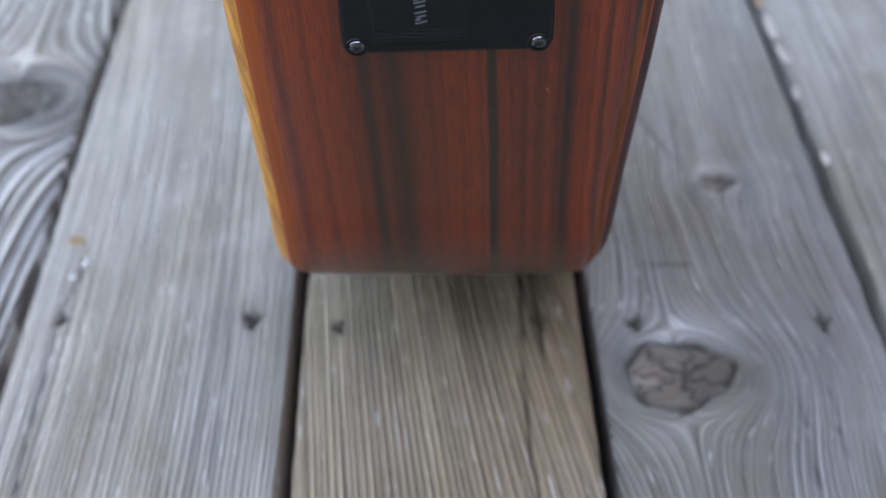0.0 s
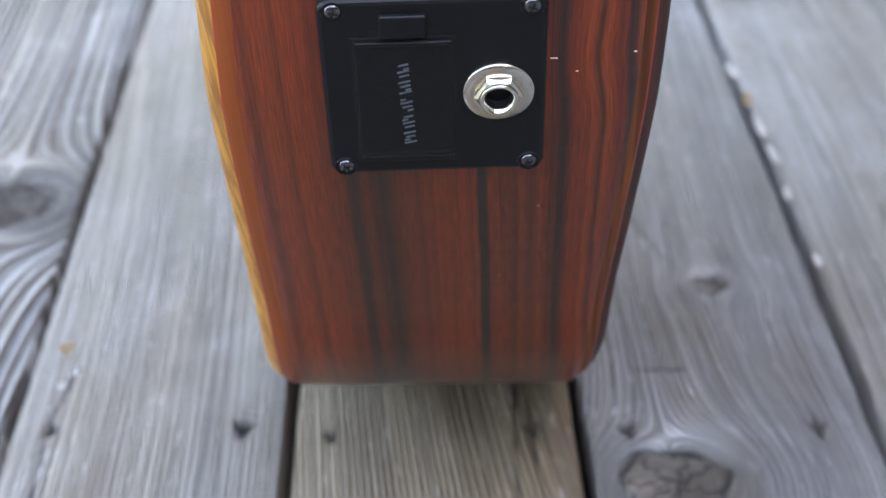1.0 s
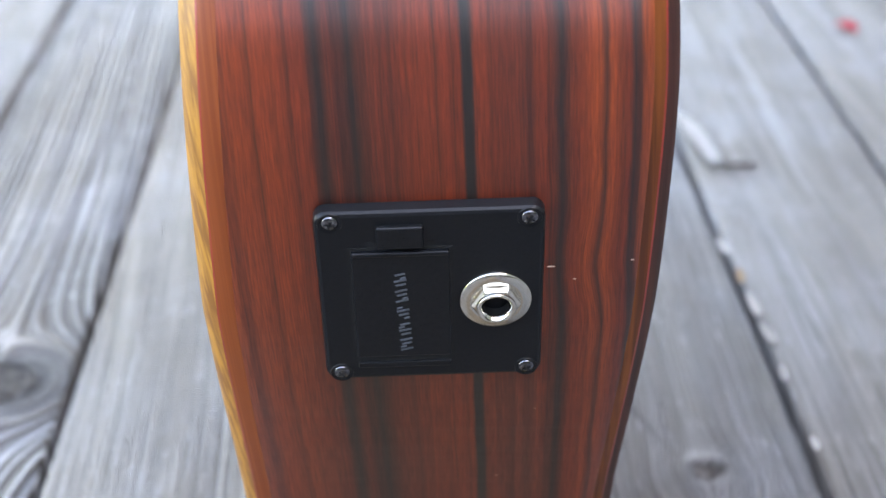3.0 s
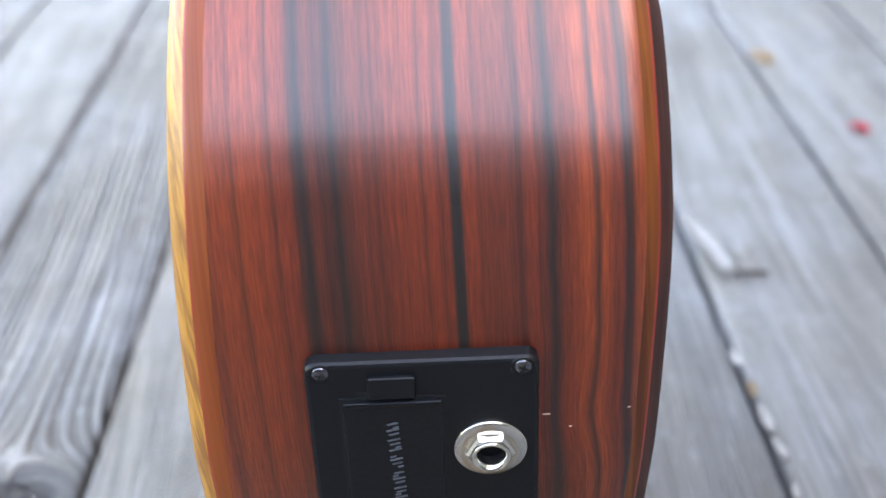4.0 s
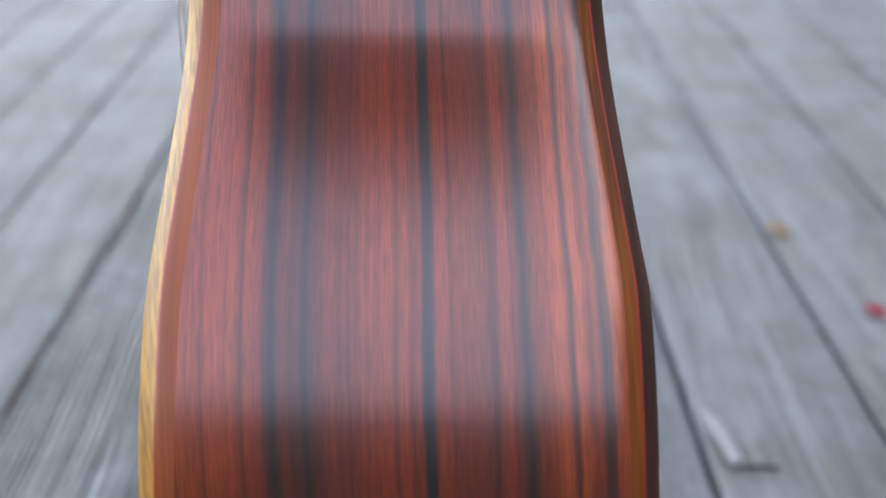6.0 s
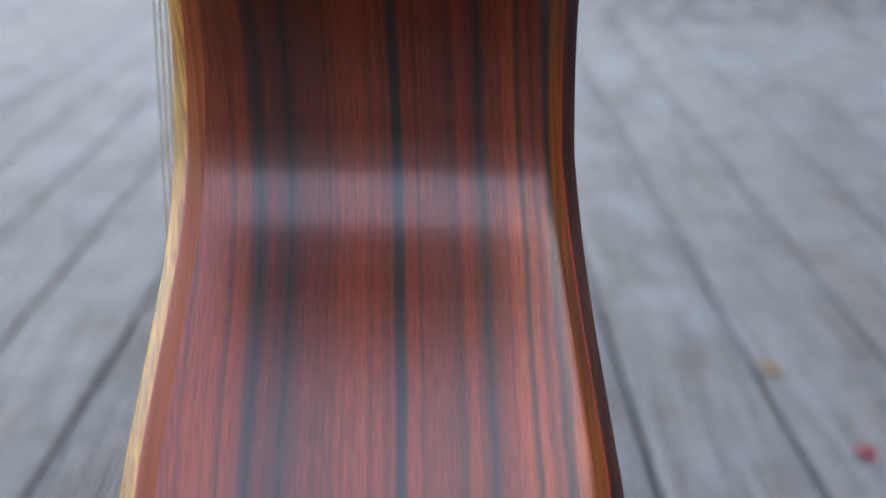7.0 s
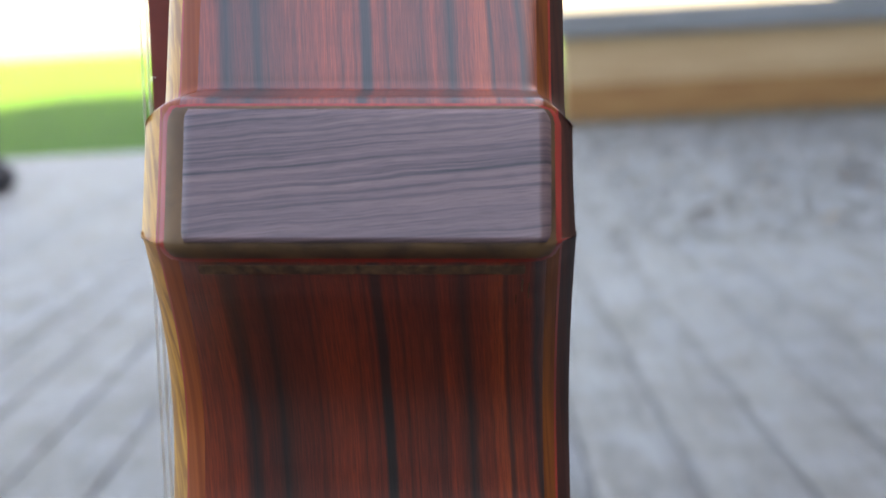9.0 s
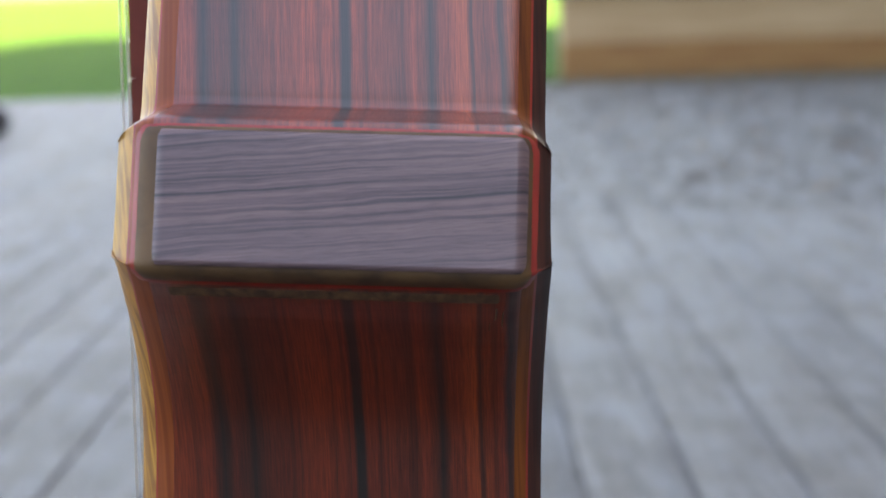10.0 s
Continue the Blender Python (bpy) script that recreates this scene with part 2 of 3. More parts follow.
def part(name, bm, material, parent=None, label="", smooth=False):
    me = bpy.data.meshes.new(name)
    bmesh.ops.recalc_face_normals(bm, faces=bm.faces)
    bm.to_mesh(me)
    bm.free()
    me.materials.append(material)
    if smooth:
        me.polygons.foreach_set("use_smooth", [True] * len(me.polygons))
    ob = new(name, me)
    ob.parent = parent
    if label:
        ob["label"] = label
    return ob


def thing(name, m, label, category, **kw):
    ob = new(name)
    ob.matrix_world = m
    return tagged(ob, label, category, **kw)


def box_bm(x0, x1, y0, y1, z0, z1, bevel=0.0, seg=2):
    bm = bmesh.new()
    bmesh.ops.create_cube(bm, size=1.0, matrix=Matrix.Translation(((x0 + x1) / 2, (y0 + y1) / 2, (z0 + z1) / 2))
                          @ Matrix.Diagonal((x1 - x0, y1 - y0, z1 - z0, 1)))
    if bevel:
        bmesh.ops.bevel(bm, geom=list(bm.edges), offset=bevel, segments=seg, affect="EDGES", profile=0.5)
    return bm


def lathe_bm(profile, seg=32, close=True):
    """Turn (radius, height) pairs round the local z axis."""
    bm = bmesh.new()
    rings = []
    for r, h in profile:
        rings.append([bm.verts.new((r * math.cos(2 * math.pi * i / seg), r * math.sin(2 * math.pi * i / seg), h)) for i in range(seg)])
    for a, b in zip(rings, rings[1:]):
        for i in range(seg):
            j = (i + 1) % seg
            bm.faces.new((a[i], a[j], b[j], b[i]))
    if close:
        bm.faces.new(rings[0][::-1])
        bm.faces.new(rings[-1])
    return bm


def catmull(pts, n):
    """Points of a smooth curve through pts, n to each stretch."""
    out = []
    p = [2 * np.array(pts[0]) - np.array(pts[1])] + [np.array(q) for q in pts] + [2 * np.array(pts[-1]) - np.array(pts[-2])]
    for i in range(1, len(p) - 2):
        for k in range(n):
            t = k / n
            out.append(0.5 * (2 * p[i] + (p[i + 1] - p[i - 1]) * t + (2 * p[i - 1] - 5 * p[i] + 4 * p[i + 1] - p[i + 2]) * t * t
                              + (3 * p[i] - p[i - 1] - 3 * p[i + 1] + p[i + 2]) * t ** 3))
    out.append(p[-2])
    return out


# ---- ground and distance ----
DECK_END = 7.0


def build_ground():
    k = Mat("lawn", 0.9, spec=0.1)
    n1, n2 = k.noise(k.coords((1, 1, 1)), 1.5, 4.0), k.noise(k.coords((1, 1, 1)), 60.0, 3.0)
    k.color(k.mix(k.ramp(n2, [(0.35, 0.0), (0.7, 0.7)]), k.ramp(n1, [(0.3, (0.022, 0.077, 0.005)), (0.7, (0.044, 0.120, 0.009))]), (0.073, 0.139, 0.016)))
    k.bump(n2, 0.02)
    n = 48
    vs, fs = [], []
    ring = [0.0, 3, 6, 8, 10, 13, 17, 24, 40, 80, 200, 600, 2500]
    for r in ring:
        for i in range(n):
            a = 2 * math.pi * i / n
            z = -0.12 + 0.03 * noise.noise(Vector((r * math.cos(a) * 0.3, r * math.sin(a) * 0.3, 0)))
            vs.append((r * math.cos(a), r * math.sin(a), z))
    for q in range(len(ring) - 1):
        for i in range(n):
            j = (i + 1) % n
            fs.append((q * n + i, q * n + j, (q + 1) * n + j, (q + 1) * n + i))
    ob = mesh_object("ground", vs, fs, k.m)
    tagged(ob, "green mown lawn round the wooden deck", "lawn", kind="structure")


def build_shade_walls():
    """Plain walls outside the view, added to shape light: one shades, one darkens reflections."""
    k = Mat("shade_wall_grey", 0.6)
    w = k.node("ShaderNodeTexNoise", Scale=3.0, Detail=4.0)
    k.link(k.coords((1, 1, 8)), w.inputs["Vector"])
    k.color(k.ramp(w.outputs["Fac"], [(0.3, (0.12, 0.11, 0.105)), (0.7, (0.16, 0.15, 0.145))]))
    ob = part("wall_east", box_bm(5.2, 5.5, -9, 20.0, -0.12, 8.5), k.m)
    tagged(ob, "plain grey unseen wall added to shade the deck", "wall", kind="structure")
    # unseen dark screen behind the camera, added for the side's dark reflection
    k2 = Mat("dark_screen", 0.8)
    n = k2.noise(k2.coords((6, 6, 1)), 3.0, 4.0)
    k2.color(k2.ramp(n, [(0.3, (0.045, 0.037, 0.03)), (0.7, (0.09, 0.075, 0.06))]))
    ob = part("wall_south", box_bm(-9, 5.2, -3.25, -3.05, -0.12, 1.65), k2.m)
    tagged(ob, "plain dark unseen screen added to darken the reflections", "fence", kind="structure")


build_ground()
build_shade_walls()

# ---- the guitar: stands on its tail end, treble side towards the camera ----
# outline of the treble side as (y, z): tail, lower bout, waist, up to the horn
LOWER = [(0.10, 0.0), (0.065, 0.002), (0.035, 0.0095), (0.010, 0.0185), (-0.012, 0.0308), (-0.030, 0.0455), (-0.0440, 0.066),
         (-0.053, 0.090), (-0.061, 0.110), (-0.0715, 0.135), (-0.081, 0.159), (-0.0895, 0.185), (-0.0945, 0.210), (-0.097, 0.235),
         (-0.0955, 0.255), (-0.092, 0.269), (-0.0865, 0.2810), (-0.0789, 0.2927), (-0.0691, 0.3025), (-0.0580, 0.3108), (-0.0450, 0.3195),
         (-0.0332, 0.3272), (-0.0215, 0.3350), (-0.0122, 0.3430), (-0.0067, 0.3520), (-0.0041, 0.3615), (-0.0032, 0.3705), (-0.0030, 0.3780),
         (-0.0043, 0.3855), (-0.0074, 0.3935), (-0.0125, 0.4025), (-0.0190, 0.4112), (-0.027, 0.4199)]
HORN = [(-0.0310, 0.4244), (-0.0335, 0.4267), (-0.0362, 0.4292), (-0.0387, 0.4317), (-0.0397, 0.4332), (-0.0390, 0.4354), (-0.0363, 0.4437),
        (-0.0335, 0.4534), (-0.0306, 0.4632), (-0.0296, 0.4660), (-0.0279, 0.4672), (-0.0240, 0.4676), (-0.0180, 0.4677), (-0.0124, 0.4678)]
CUTAWAY = [(-0.0066, 0.4679), (-0.0048, 0.4683), (-0.0037, 0.4697), (-0.0025, 0.4735), (0.0028, 0.489), (0.0095, 0.507), (0.018, 0.526), (0.034, 0.545), (0.055, 0.558), (0.072, 0.564)]
BASS = [(0.128, 0.564), (0.175, 0.556), (0.212, 0.530), (0.226, 0.490), (0.222, 0.445), (0.205, 0.400), (0.198, 0.358), (0.206, 0.330), (0.234, 0.316)]
OUT = catmull(LOWER, 6)[:-1] + catmull([LOWER[-1]] + HORN + [CUTAWAY[0]], 2)[:-1] + catmull(CUTAWAY, 6)
N_TREBLE = len(OUT)
MIRROR = [(0.20 - y, z) for y, z in reversed(LOWER[1:17])]
OUT = np.array(OUT + catmull(BASS + MIRROR + [LOWER[0]], 4)[:-1])
OUT[:, 1] += 0.0020 * np.clip(1 - OUT[:, 1] / 0.06, 0, 1)      # the tail's edge just rests on the boards
SEG = np.linalg.norm(np.roll(OUT, -1, axis=0) - OUT, axis=1)
ARC = np.concatenate([[0], np.cumsum(SEG)[:-1]])
TAN = np.roll(OUT, -1, axis=0) - np.roll(OUT, 1, axis=0)
TAN /= np.linalg.norm(TAN, axis=1)[:, None]
NOR = np.stack([-TAN[:, 1], TAN[:, 0]], axis=1)      # outward in (y, z)
SOFT = NOR.copy()        # the same, eased round tight corners, for the inset edges
for _ in range(10):
    SOFT = np.roll(SOFT, 1, axis=0) + 2 * SOFT + np.roll(SOFT, -1, axis=0)
    SOFT /= np.linalg.norm(SOFT, axis=1)[:, None]


LEAN = radians(3.3)      # the whole guitar leans back


def x_top(z):
    """The soundboard's edge."""
    return float(np.interp(z, [0.0, 0.07, 0.12, 0.18, 0.30, 0.325, 0.36, 0.45, 0.60], [-0.0712, -0.0716, -0.0738, -0.0765, -0.0762, -0.0752, -0.0745, -0.0739, -0.0737]))


def x_back(z):
    return float(np.interp(z, [0.0, 0.10, 0.18, 0.25, 0.30, 0.325, 0.36, 0.45, 0.60], [0.0410, 0.0415, 0.0428, 0.0424, 0.0403, 0.0365, 0.0318, 0.0290, 0.0285]))


def at_arc(s):
    """Place and outward normal of the outline at the arc length s."""
    i = int(np.searchsorted(ARC, s, side="right") - 1)
    t = (s - ARC[i]) / SEG[i]
    j = (i + 1) % len(OUT)
    nn = SOFT[i] * (1 - t) + SOFT[j] * t
    return OUT[i] * (1 - t) + OUT[j] * t, nn / np.linalg.norm(nn)


def arc_at_z(z, lo, hi):
    """The arc length, between the outline's points lo and hi, at the height z."""
    for i in range(lo, hi):
        if OUT[i][1] <= z < OUT[i + 1][1]:
            return ARC[i] + SEG[i] * (z - OUT[i][1]) / (OUT[i + 1][1] - OUT[i][1])
    return ARC[hi]


LEFT = [(0.0, -0.0075), (0.0010, -0.0056), (0.0026, -0.0038), (0.0044, -0.0024), (0.0049, -0.0021), (0.0068, -0.0011), (0.0094, -0.0003), (0.0120, 0.0)]
RIGHT = [(0.0120, 0.0), (0.0086, -0.0002), (0.0074, -0.0007), (0.0043, -0.0030), (0.0037, -0.0035), (0.0018, -0.0056), (0.0008, -0.0068), (0.0, -0.0082)]


def section(z):
    """x and inward depth across the edge band, from soundboard to back."""
    a, b = x_top(z), x_back(z)
    mid = [(a + 0.012 + (b - a - 0.024) * k / 10, 0.0) for k in range(1, 10)]
    return [(a + e, n) for e, n in LEFT] + mid + [(b - e, n) for e, n in RIGHT]


def build_guitar():
    g = thing("acoustic_guitar", Matrix.Rotation(LEAN, 4, "Y"),
              "cutaway acoustic guitar with striped red rosewood side standing on the deck", "guitar")
    n = len(OUT)
    grid, across = [], []
    for (y, z), (ny, nz) in zip(OUT, SOFT):
        row = section(z)
        grid.append([(x, y + ny * d, z + nz * d) for x, d in row])
        across.append([x + 0.0577 * z for x, d in row])
    grid, across = np.array(grid), np.array(across)

    def band(name, c0, c1, material, label):
        w = c1 - c0 + 1
        vs = grid[:, c0:c1 + 1].reshape(-1, 3)
        fs = [(i * w + j, i * w + j + 1, ((i + 1) % n) * w + j + 1, ((i + 1) % n) * w + j) for i in range(n) for j in range(w - 1)]
        mesh_object(name, vs, [f[::-1] for f in fs], material, g, label, True,
                    {"across": across[:, c0:c1 + 1].ravel(), "along": np.repeat(ARC, w)})

    last = grid.shape[1] - 1
    band("top_binding", 0, 3, M_TOPBIND, "yellow striped wooden edge of the soundboard")
    band("top_purfling", 3, 4, M_RED, "thin red line along the soundboard")
    band("top_bevel", 4, 6, M_TOPBEVEL, "orange-brown rounded edge strip")
    band("side", 6, last - 5, M_SIDE, "glossy red-brown rosewood side with black stripes")
    band("back_bevel", last - 5, last - 4, M_BACKBEVEL, "brown rounded edge strip")
    band("back_purfling", last - 4, last - 3, M_RED, "thin red line along the back")
    band("back_binding", last - 3, last, M_DARKBIND, "dark brown edge of the back")
    for name, col, mat, side in (("soundboard", 0, M_TOP, -1), ("back", last, M_BACK, 1)):
        # strips from the rim to the middle line, so that the waist and the cutaway stay open
        bm = bmesh.new()
        rim = [bm.verts.new(grid[i, col]) for i in range(n)]
        mid = [bm.verts.new((grid[i, col][0] + side * 0.0006, 0.10, grid[i, col][2])) for i in range(n)]
        for i in range(n):
            j = (i + 1) % n
            bm.faces.new((rim[i], rim[j], mid[j], mid[i]))
        part(name, bm, mat, g, "honey-coloured soundboard" if col == 0 else "rosewood back")

    # ---- the horn's flat plate with its dark ring and red line ----
    tip = max(range(N_TREBLE), key=lambda i: -OUT[i][0] if OUT[i][1] > 0.42 else -9)
    s_face0 = ARC[tip] - 0.0004
    s_face1 = s_face0 + 0.0341

    def patch(name, x0, x1, s0, s1, radius, lift, material, label, cols=40, rows=26, follow=1.0):
        """A thin plate with rounded corners laid over the outline between two arc lengths."""
        vs, ax, al = [], [], []
        for r in range(rows + 1):
            s = s0 + (s1 - s0) * r / rows
            (y, z), (ny, nz) = at_arc(s)
            e = min(s - s0, s1 - s)
            cut = radius - math.sqrt(max(0.0, radius ** 2 - (radius - e) ** 2)) if e < radius else 0.0
            for c in range(cols + 1):
                x = x0 + cut + (x1 - x0 - 2 * cut) * c / cols
                edge = min(c, cols - c, r, rows - r)
                h = lift if edge > 0 else -0.0004 - 0.003 * (1 - follow)
                a, b = x_top(z), x_back(z)
                el, er = x - a, b - x
                dip = np.interp(el, [q[0] for q in LEFT], [q[1] for q in LEFT]) + np.interp(er, [q[0] for q in RIGHT[::-1]], [q[1] for q in RIGHT[::-1]])
                dip *= follow
                vs.append((x, y + ny * (h + dip), z + nz * (h + dip)))
                ax.append(x + 0.0577 * z)
                al.append(s)
        w = cols + 1
        fs = [(r * w + c, (r + 1) * w + c, (r + 1) * w + c + 1, r * w + c + 1) for r in range(rows) for c in range(cols)]
        mesh_object(name, vs, fs, material, g, label, True, {"across": ax, "along": al})

    a, b = x_top(0.45), x_back(0.45)
    patch("horn_purfling", a + 0.0034, b - 0.0014, s_face0 - 0.0066, s_face1 + 0.0016, 0.0052, 0.00025, M_RED, "thin red line round the horn plate")
    patch("horn_ring", a + 0.0048, b - 0.0028, s_face0 - 0.0050, s_face1 + 0.0008, 0.0048, 0.0005, M_DARKRING, "dark wooden ring round the horn plate")
    patch("horn_plate", a + 0.0087, b - 0.0046, s_face0, s_face1, 0.0036, 0.0008, M_HORN, "flat purplish grained wooden plate on the cutaway horn", follow=0.25)

    # finish worn through along the horn's lower edge
    patch("worn_edge", a + 0.0120, b - 0.0100, s_face0 - 0.0108, s_face0 - 0.0068, 0.0008, 0.00012, M_WORN, "strip of bare wood where the finish has worn off")
    for wx, ws, ww, wh in ((b - 0.0125, 0.0185, 0.0007, 0.0065), (b - 0.0108, 0.0215, 0.0006, 0.0085), (b - 0.0138, 0.0230, 0.0005, 0.0050)):
        patch("scuff", wx, wx + ww, s_face0 - ws, s_face0 - ws + wh, 0.0002, 0.00012, M_WORN, "narrow scuff of bare wood", 4, 6)
    pale = speckled("bare_nick", (0.55, 0.36, 0.26), (0.7, 0.5, 0.38), 900.0, 0.6)
    for nx, nz, w, h in ((0.0118, 0.1992, 0.0026, 0.0009), (0.0330, 0.2010, 0.0012, 0.0010), (0.0188, 0.1953, 0.0011, 0.0006), (0.0035, 0.1120, 0.0006, 0.0005), (0.0125, 0.1450, 0.0005, 0.0006)):
        sn = arc_at_z(nz, 0, N_TREBLE // 2)
        patch("nick", nx, nx + w, sn, sn + h, 0.0002, 0.00012, pale, "small pale nick in the finish", 6, 3)

    # ---- fingerboard, neck, strings ----
    z0, z1 = 0.452, 0.92
    nut = 0.90

    def beam(name, y0, y1, d0, d1, za, zb, mat, label, bevel=0.0006, tip_rise=0.0):
        bm = box_bm(0, 1, 0, 1, 0, 1)
        for v in bm.verts:
            t = v.co.copy()
            z = za + (zb - za) * t.z
            half = (y1 - y0) / 2 * (1 - 0.12 * t.z)
            v.co = (x_top(z) - (d0 + (d1 - d0) * t.x) - tip_rise * max(0.0, z - 0.45), (y0 + y1) / 2 + half * (2 * t.y - 1), z)
        bmesh.ops.bevel(bm, geom=list(bm.edges), offset=bevel, segments=2, affect="EDGES")
        return part(name, bm, mat, g, label)

    board = beam("fingerboard", 0.0715, 0.1285, -0.0005, 0.0160, z0, nut, M_FINGER, "reddish wooden fingerboard", 0.0006, 0.028)
    beam("neck", 0.074, 0.126, -0.022, -0.0004, 0.545, z1, M_BACK, "dark wooden neck", 0.006)
    beam("headstock", 0.064, 0.136, -0.015, 0.002, z1, z1 + 0.16, M_BACK, "dark wooden headstock", 0.003)
    for i in range(3, 21):
        z = nut - 0.63 * (1 - 2 ** (-i / 12))
        if z > z0:
            half = 0.0285 - 0.0035 * (z - z0) / (nut - z0)
            bm = box_bm(x_top(z) - 0.0170 - 0.028 * (z - 0.45), x_top(z) - 0.0150 - 0.028 * (z - 0.45), 0.10 - half, 0.10 + half, z - 0.001, z + 0.001, 0.0004, 1)
            part("fret", bm, M_STEEL, board)
    br = beam("bridge", 0.045, 0.155, -0.0005, 0.0075, 0.115, 0.145, M_FINGER, "wooden bridge on the soundboard", 0.002)
    for i in range(6):
        yb, yn = 0.10 + (i - 2.5) * 0.0108, 0.10 + (i - 2.5) * 0.0075
        za, zb = 0.132, nut
        p0 = Vector((x_top(za) - 0.0110, yb, za))
        p1 = Vector((x_top(zb) - 0.0330, yn, zb))
        bm = lathe_bm([(0.00026 + 0.00011 * i, 0.0), (0.00026 + 0.00011 * i, (p1 - p0).length)], 8)
        bmesh.ops.transform(bm, matrix=Matrix.Translation(p0) @ (p1 - p0).to_track_quat("Z", "Y").to_matrix().to_4x4(), verts=bm.verts)
        part("string", bm, M_STEEL, g, "thin metal string" if i == 0 else "", True)
    return g


def build_jack_plate(g):
    """Battery box and output jack on one moulded plate, screwed to the side."""
    s = arc_at_z(0.1918, 0, N_TREBLE // 2)
    (y, z), (ny, nz) = at_arc(s)
    # local frame: x across, y up along the side, z outwards
    out = Vector((0, ny, nz))
    up = Vector((1, 0, 0)).cross(out) * -1
    if up.z < 0:
        up = -up
    right = up.cross(out)
    m = Matrix.Translation(Vector((JACK_X, y, z)) + out * 0.0004) @ Matrix((right, up, out)).transposed().to_4x4() @ Matrix.Rotation(radians(JACK_ROLL), 4, "Z")
    p = new("jack_plate")
    p.parent = g
    p.matrix_basis = m
    p["label"] = "black moulded battery and output jack plate"

    W, H = 0.0283, 0.0284
    bm = bmesh.new()
    # plate outline with rounded corners, a raised rim and a slightly dished field
    def ring(w, h, r, zz, k=6):
        pts = []
        for cx, cy, a0 in ((w - r, h - r, 0), (-w + r, h - r, 90), (-w + r, -h + r, 180), (w - r, -h + r, 270)):
            for i in range(k + 1):
                a = radians(a0 + 90 * i / k)
                pts.append(bm.verts.new((cx + r * math.cos(a), cy + r * math.sin(a), zz)))
        return pts
    rings = [ring(W, H, 0.0032, -0.0030), ring(W, H, 0.0032, 0.0010), ring(W - 0.0004, H - 0.0004, 0.0030, 0.0018), ring(W - 0.0012, H - 0.0012, 0.0026, 0.0021)]
    for a, b in zip(rings, rings[1:]):
        k = len(a)
        for i in range(k):
            bm.faces.new((a[i], a[(i + 1) % k], b[(i + 1) % k], b[i]))
    bm.faces.new(rings[-1])
    part("plate", bm, M_PLASTIC, p, "", False)
    top = 0.0021
    # the door's recess, door, latch and hinge line
    dx0, dx1, dy0, dy1 = -0.0196, 0.0047, -0.0206, 0.0166
    # near-black slabs drawn as the shade in the door's and latch's gaps
    part("door_gap_shade", box_bm(dx0 - 0.0009, dx1 + 0.0009, dy0 - 0.0012, dy1 + 0.0009, top - 0.001, top + 0.0002), M_SHADE, p)
    d = part("battery_door", box_bm(dx0, dx1, dy0 + 0.0012, dy1, top - 0.0008, top + 0.0011, 0.0004, 2), M_DOOR, p, "black hinged battery door")
    part("door_lip", box_bm(dx0, dx1, dy1 - 0.0011, dy1 + 0.0002, top - 0.0004, top + 0.0017, 0.0004, 2), M_DOOR, d)
    part("door_hinge", box_bm(dx0, dx1, dy0 - 0.0030, dy0 - 0.0011, top - 0.0006, top + 0.0008, 0.0003, 2), M_PLASTIC, p)
    part("latch_gap_shade", box_bm(-0.0157, 0.0010, 0.0170, 0.0194, top - 0.001, top + 0.0001), M_SHADE, p)
    part("latch", box_bm(-0.0132, -0.0016, 0.0180, 0.0246, top - 0.001, top + 0.0016, 0.0005, 2), M_DOOR, p, "black latch tab")
    # a worn mark on the door: plain bars, one above the other
    for k in range(8):
        for dy, w, x0 in ((0.0, 0.0032, -0.0082), (0.0011, 0.0015, -0.0082 + 0.0016 * (k % 2)), (0.0021, 0.0026, -0.0079)):
            if (k * 3 + int(dy * 1000)) % 5 == 4:
                continue
            bm = box_bm(0, w, 0, 0.0006, top + 0.0010, top + 0.00122)
            bmesh.ops.transform(bm, matrix=Matrix.Translation((x0 - 0.00015 * k, -0.0172 + 0.0034 * k + dy, 0)) @ Matrix.Rotation(radians(14), 4, "Z"), verts=bm.verts)
            part("mark_bar", bm, M_PRINT, d)
    # screws
    for sx, sy in ((-0.0242, 0.0256), (0.0244, 0.0256), (-0.0242, -0.0256), (0.0244, -0.0256)):
        sc = part("screw", lathe_bm([(0.0022, 0.0), (0.0022, 0.0002), (0.0019, 0.0005), (0.0016, 0.0007), (0.0011, 0.0009), (0.0004, 0.0010)], 20), M_CHROME, p, "small chrome cross-head screw", True)
        sc.matrix_basis = Matrix.Translation((sx, sy, top - 0.0002)) @ Matrix.Rotation(random.uniform(0, 1.5), 4, "Z")
        for a in (0, 90):
            # slot shade as a near-black bar
            q = part("screw_slot", box_bm(-0.0012, 0.0012, -0.00028, 0.00028, 0.0005, 0.00106), M_SHADE, sc)
            q.matrix_basis = Matrix.Rotation(radians(a), 4, "Z")
        rim = part("screw_cup", lathe_bm([(0.0031, 0.0), (0.0030, 0.0002), (0.0024, 0.00005), (0.0023, -0.0003)], 20, False), M_PLASTIC, p)
        rim.matrix_basis = Matrix.Translation((sx, sy, top))
    # output jack: dished washer, hex nut, threaded sleeve with its bore
    j = new("output_jack")
    j.parent = p
    j["label"] = "shiny nickel output jack with hex nut"
    j.matrix_basis = Matrix.Translation((0.0162, -0.0010, top))
    part("washer", lathe_bm([(0.0092, 0.0), (0.0093, 0.0004), (0.0089, 0.0009), (0.0070, 0.0012), (0.0054, 0.0013), (0.0052, 0.0)], 48, False), M_NICKEL, j, "", True)
    bm = lathe_bm([(0.0064, 0.0011), (0.0063, 0.0024), (0.0056, 0.0031), (0.0046, 0.0032), (0.0046, 0.0011)], 6, False)
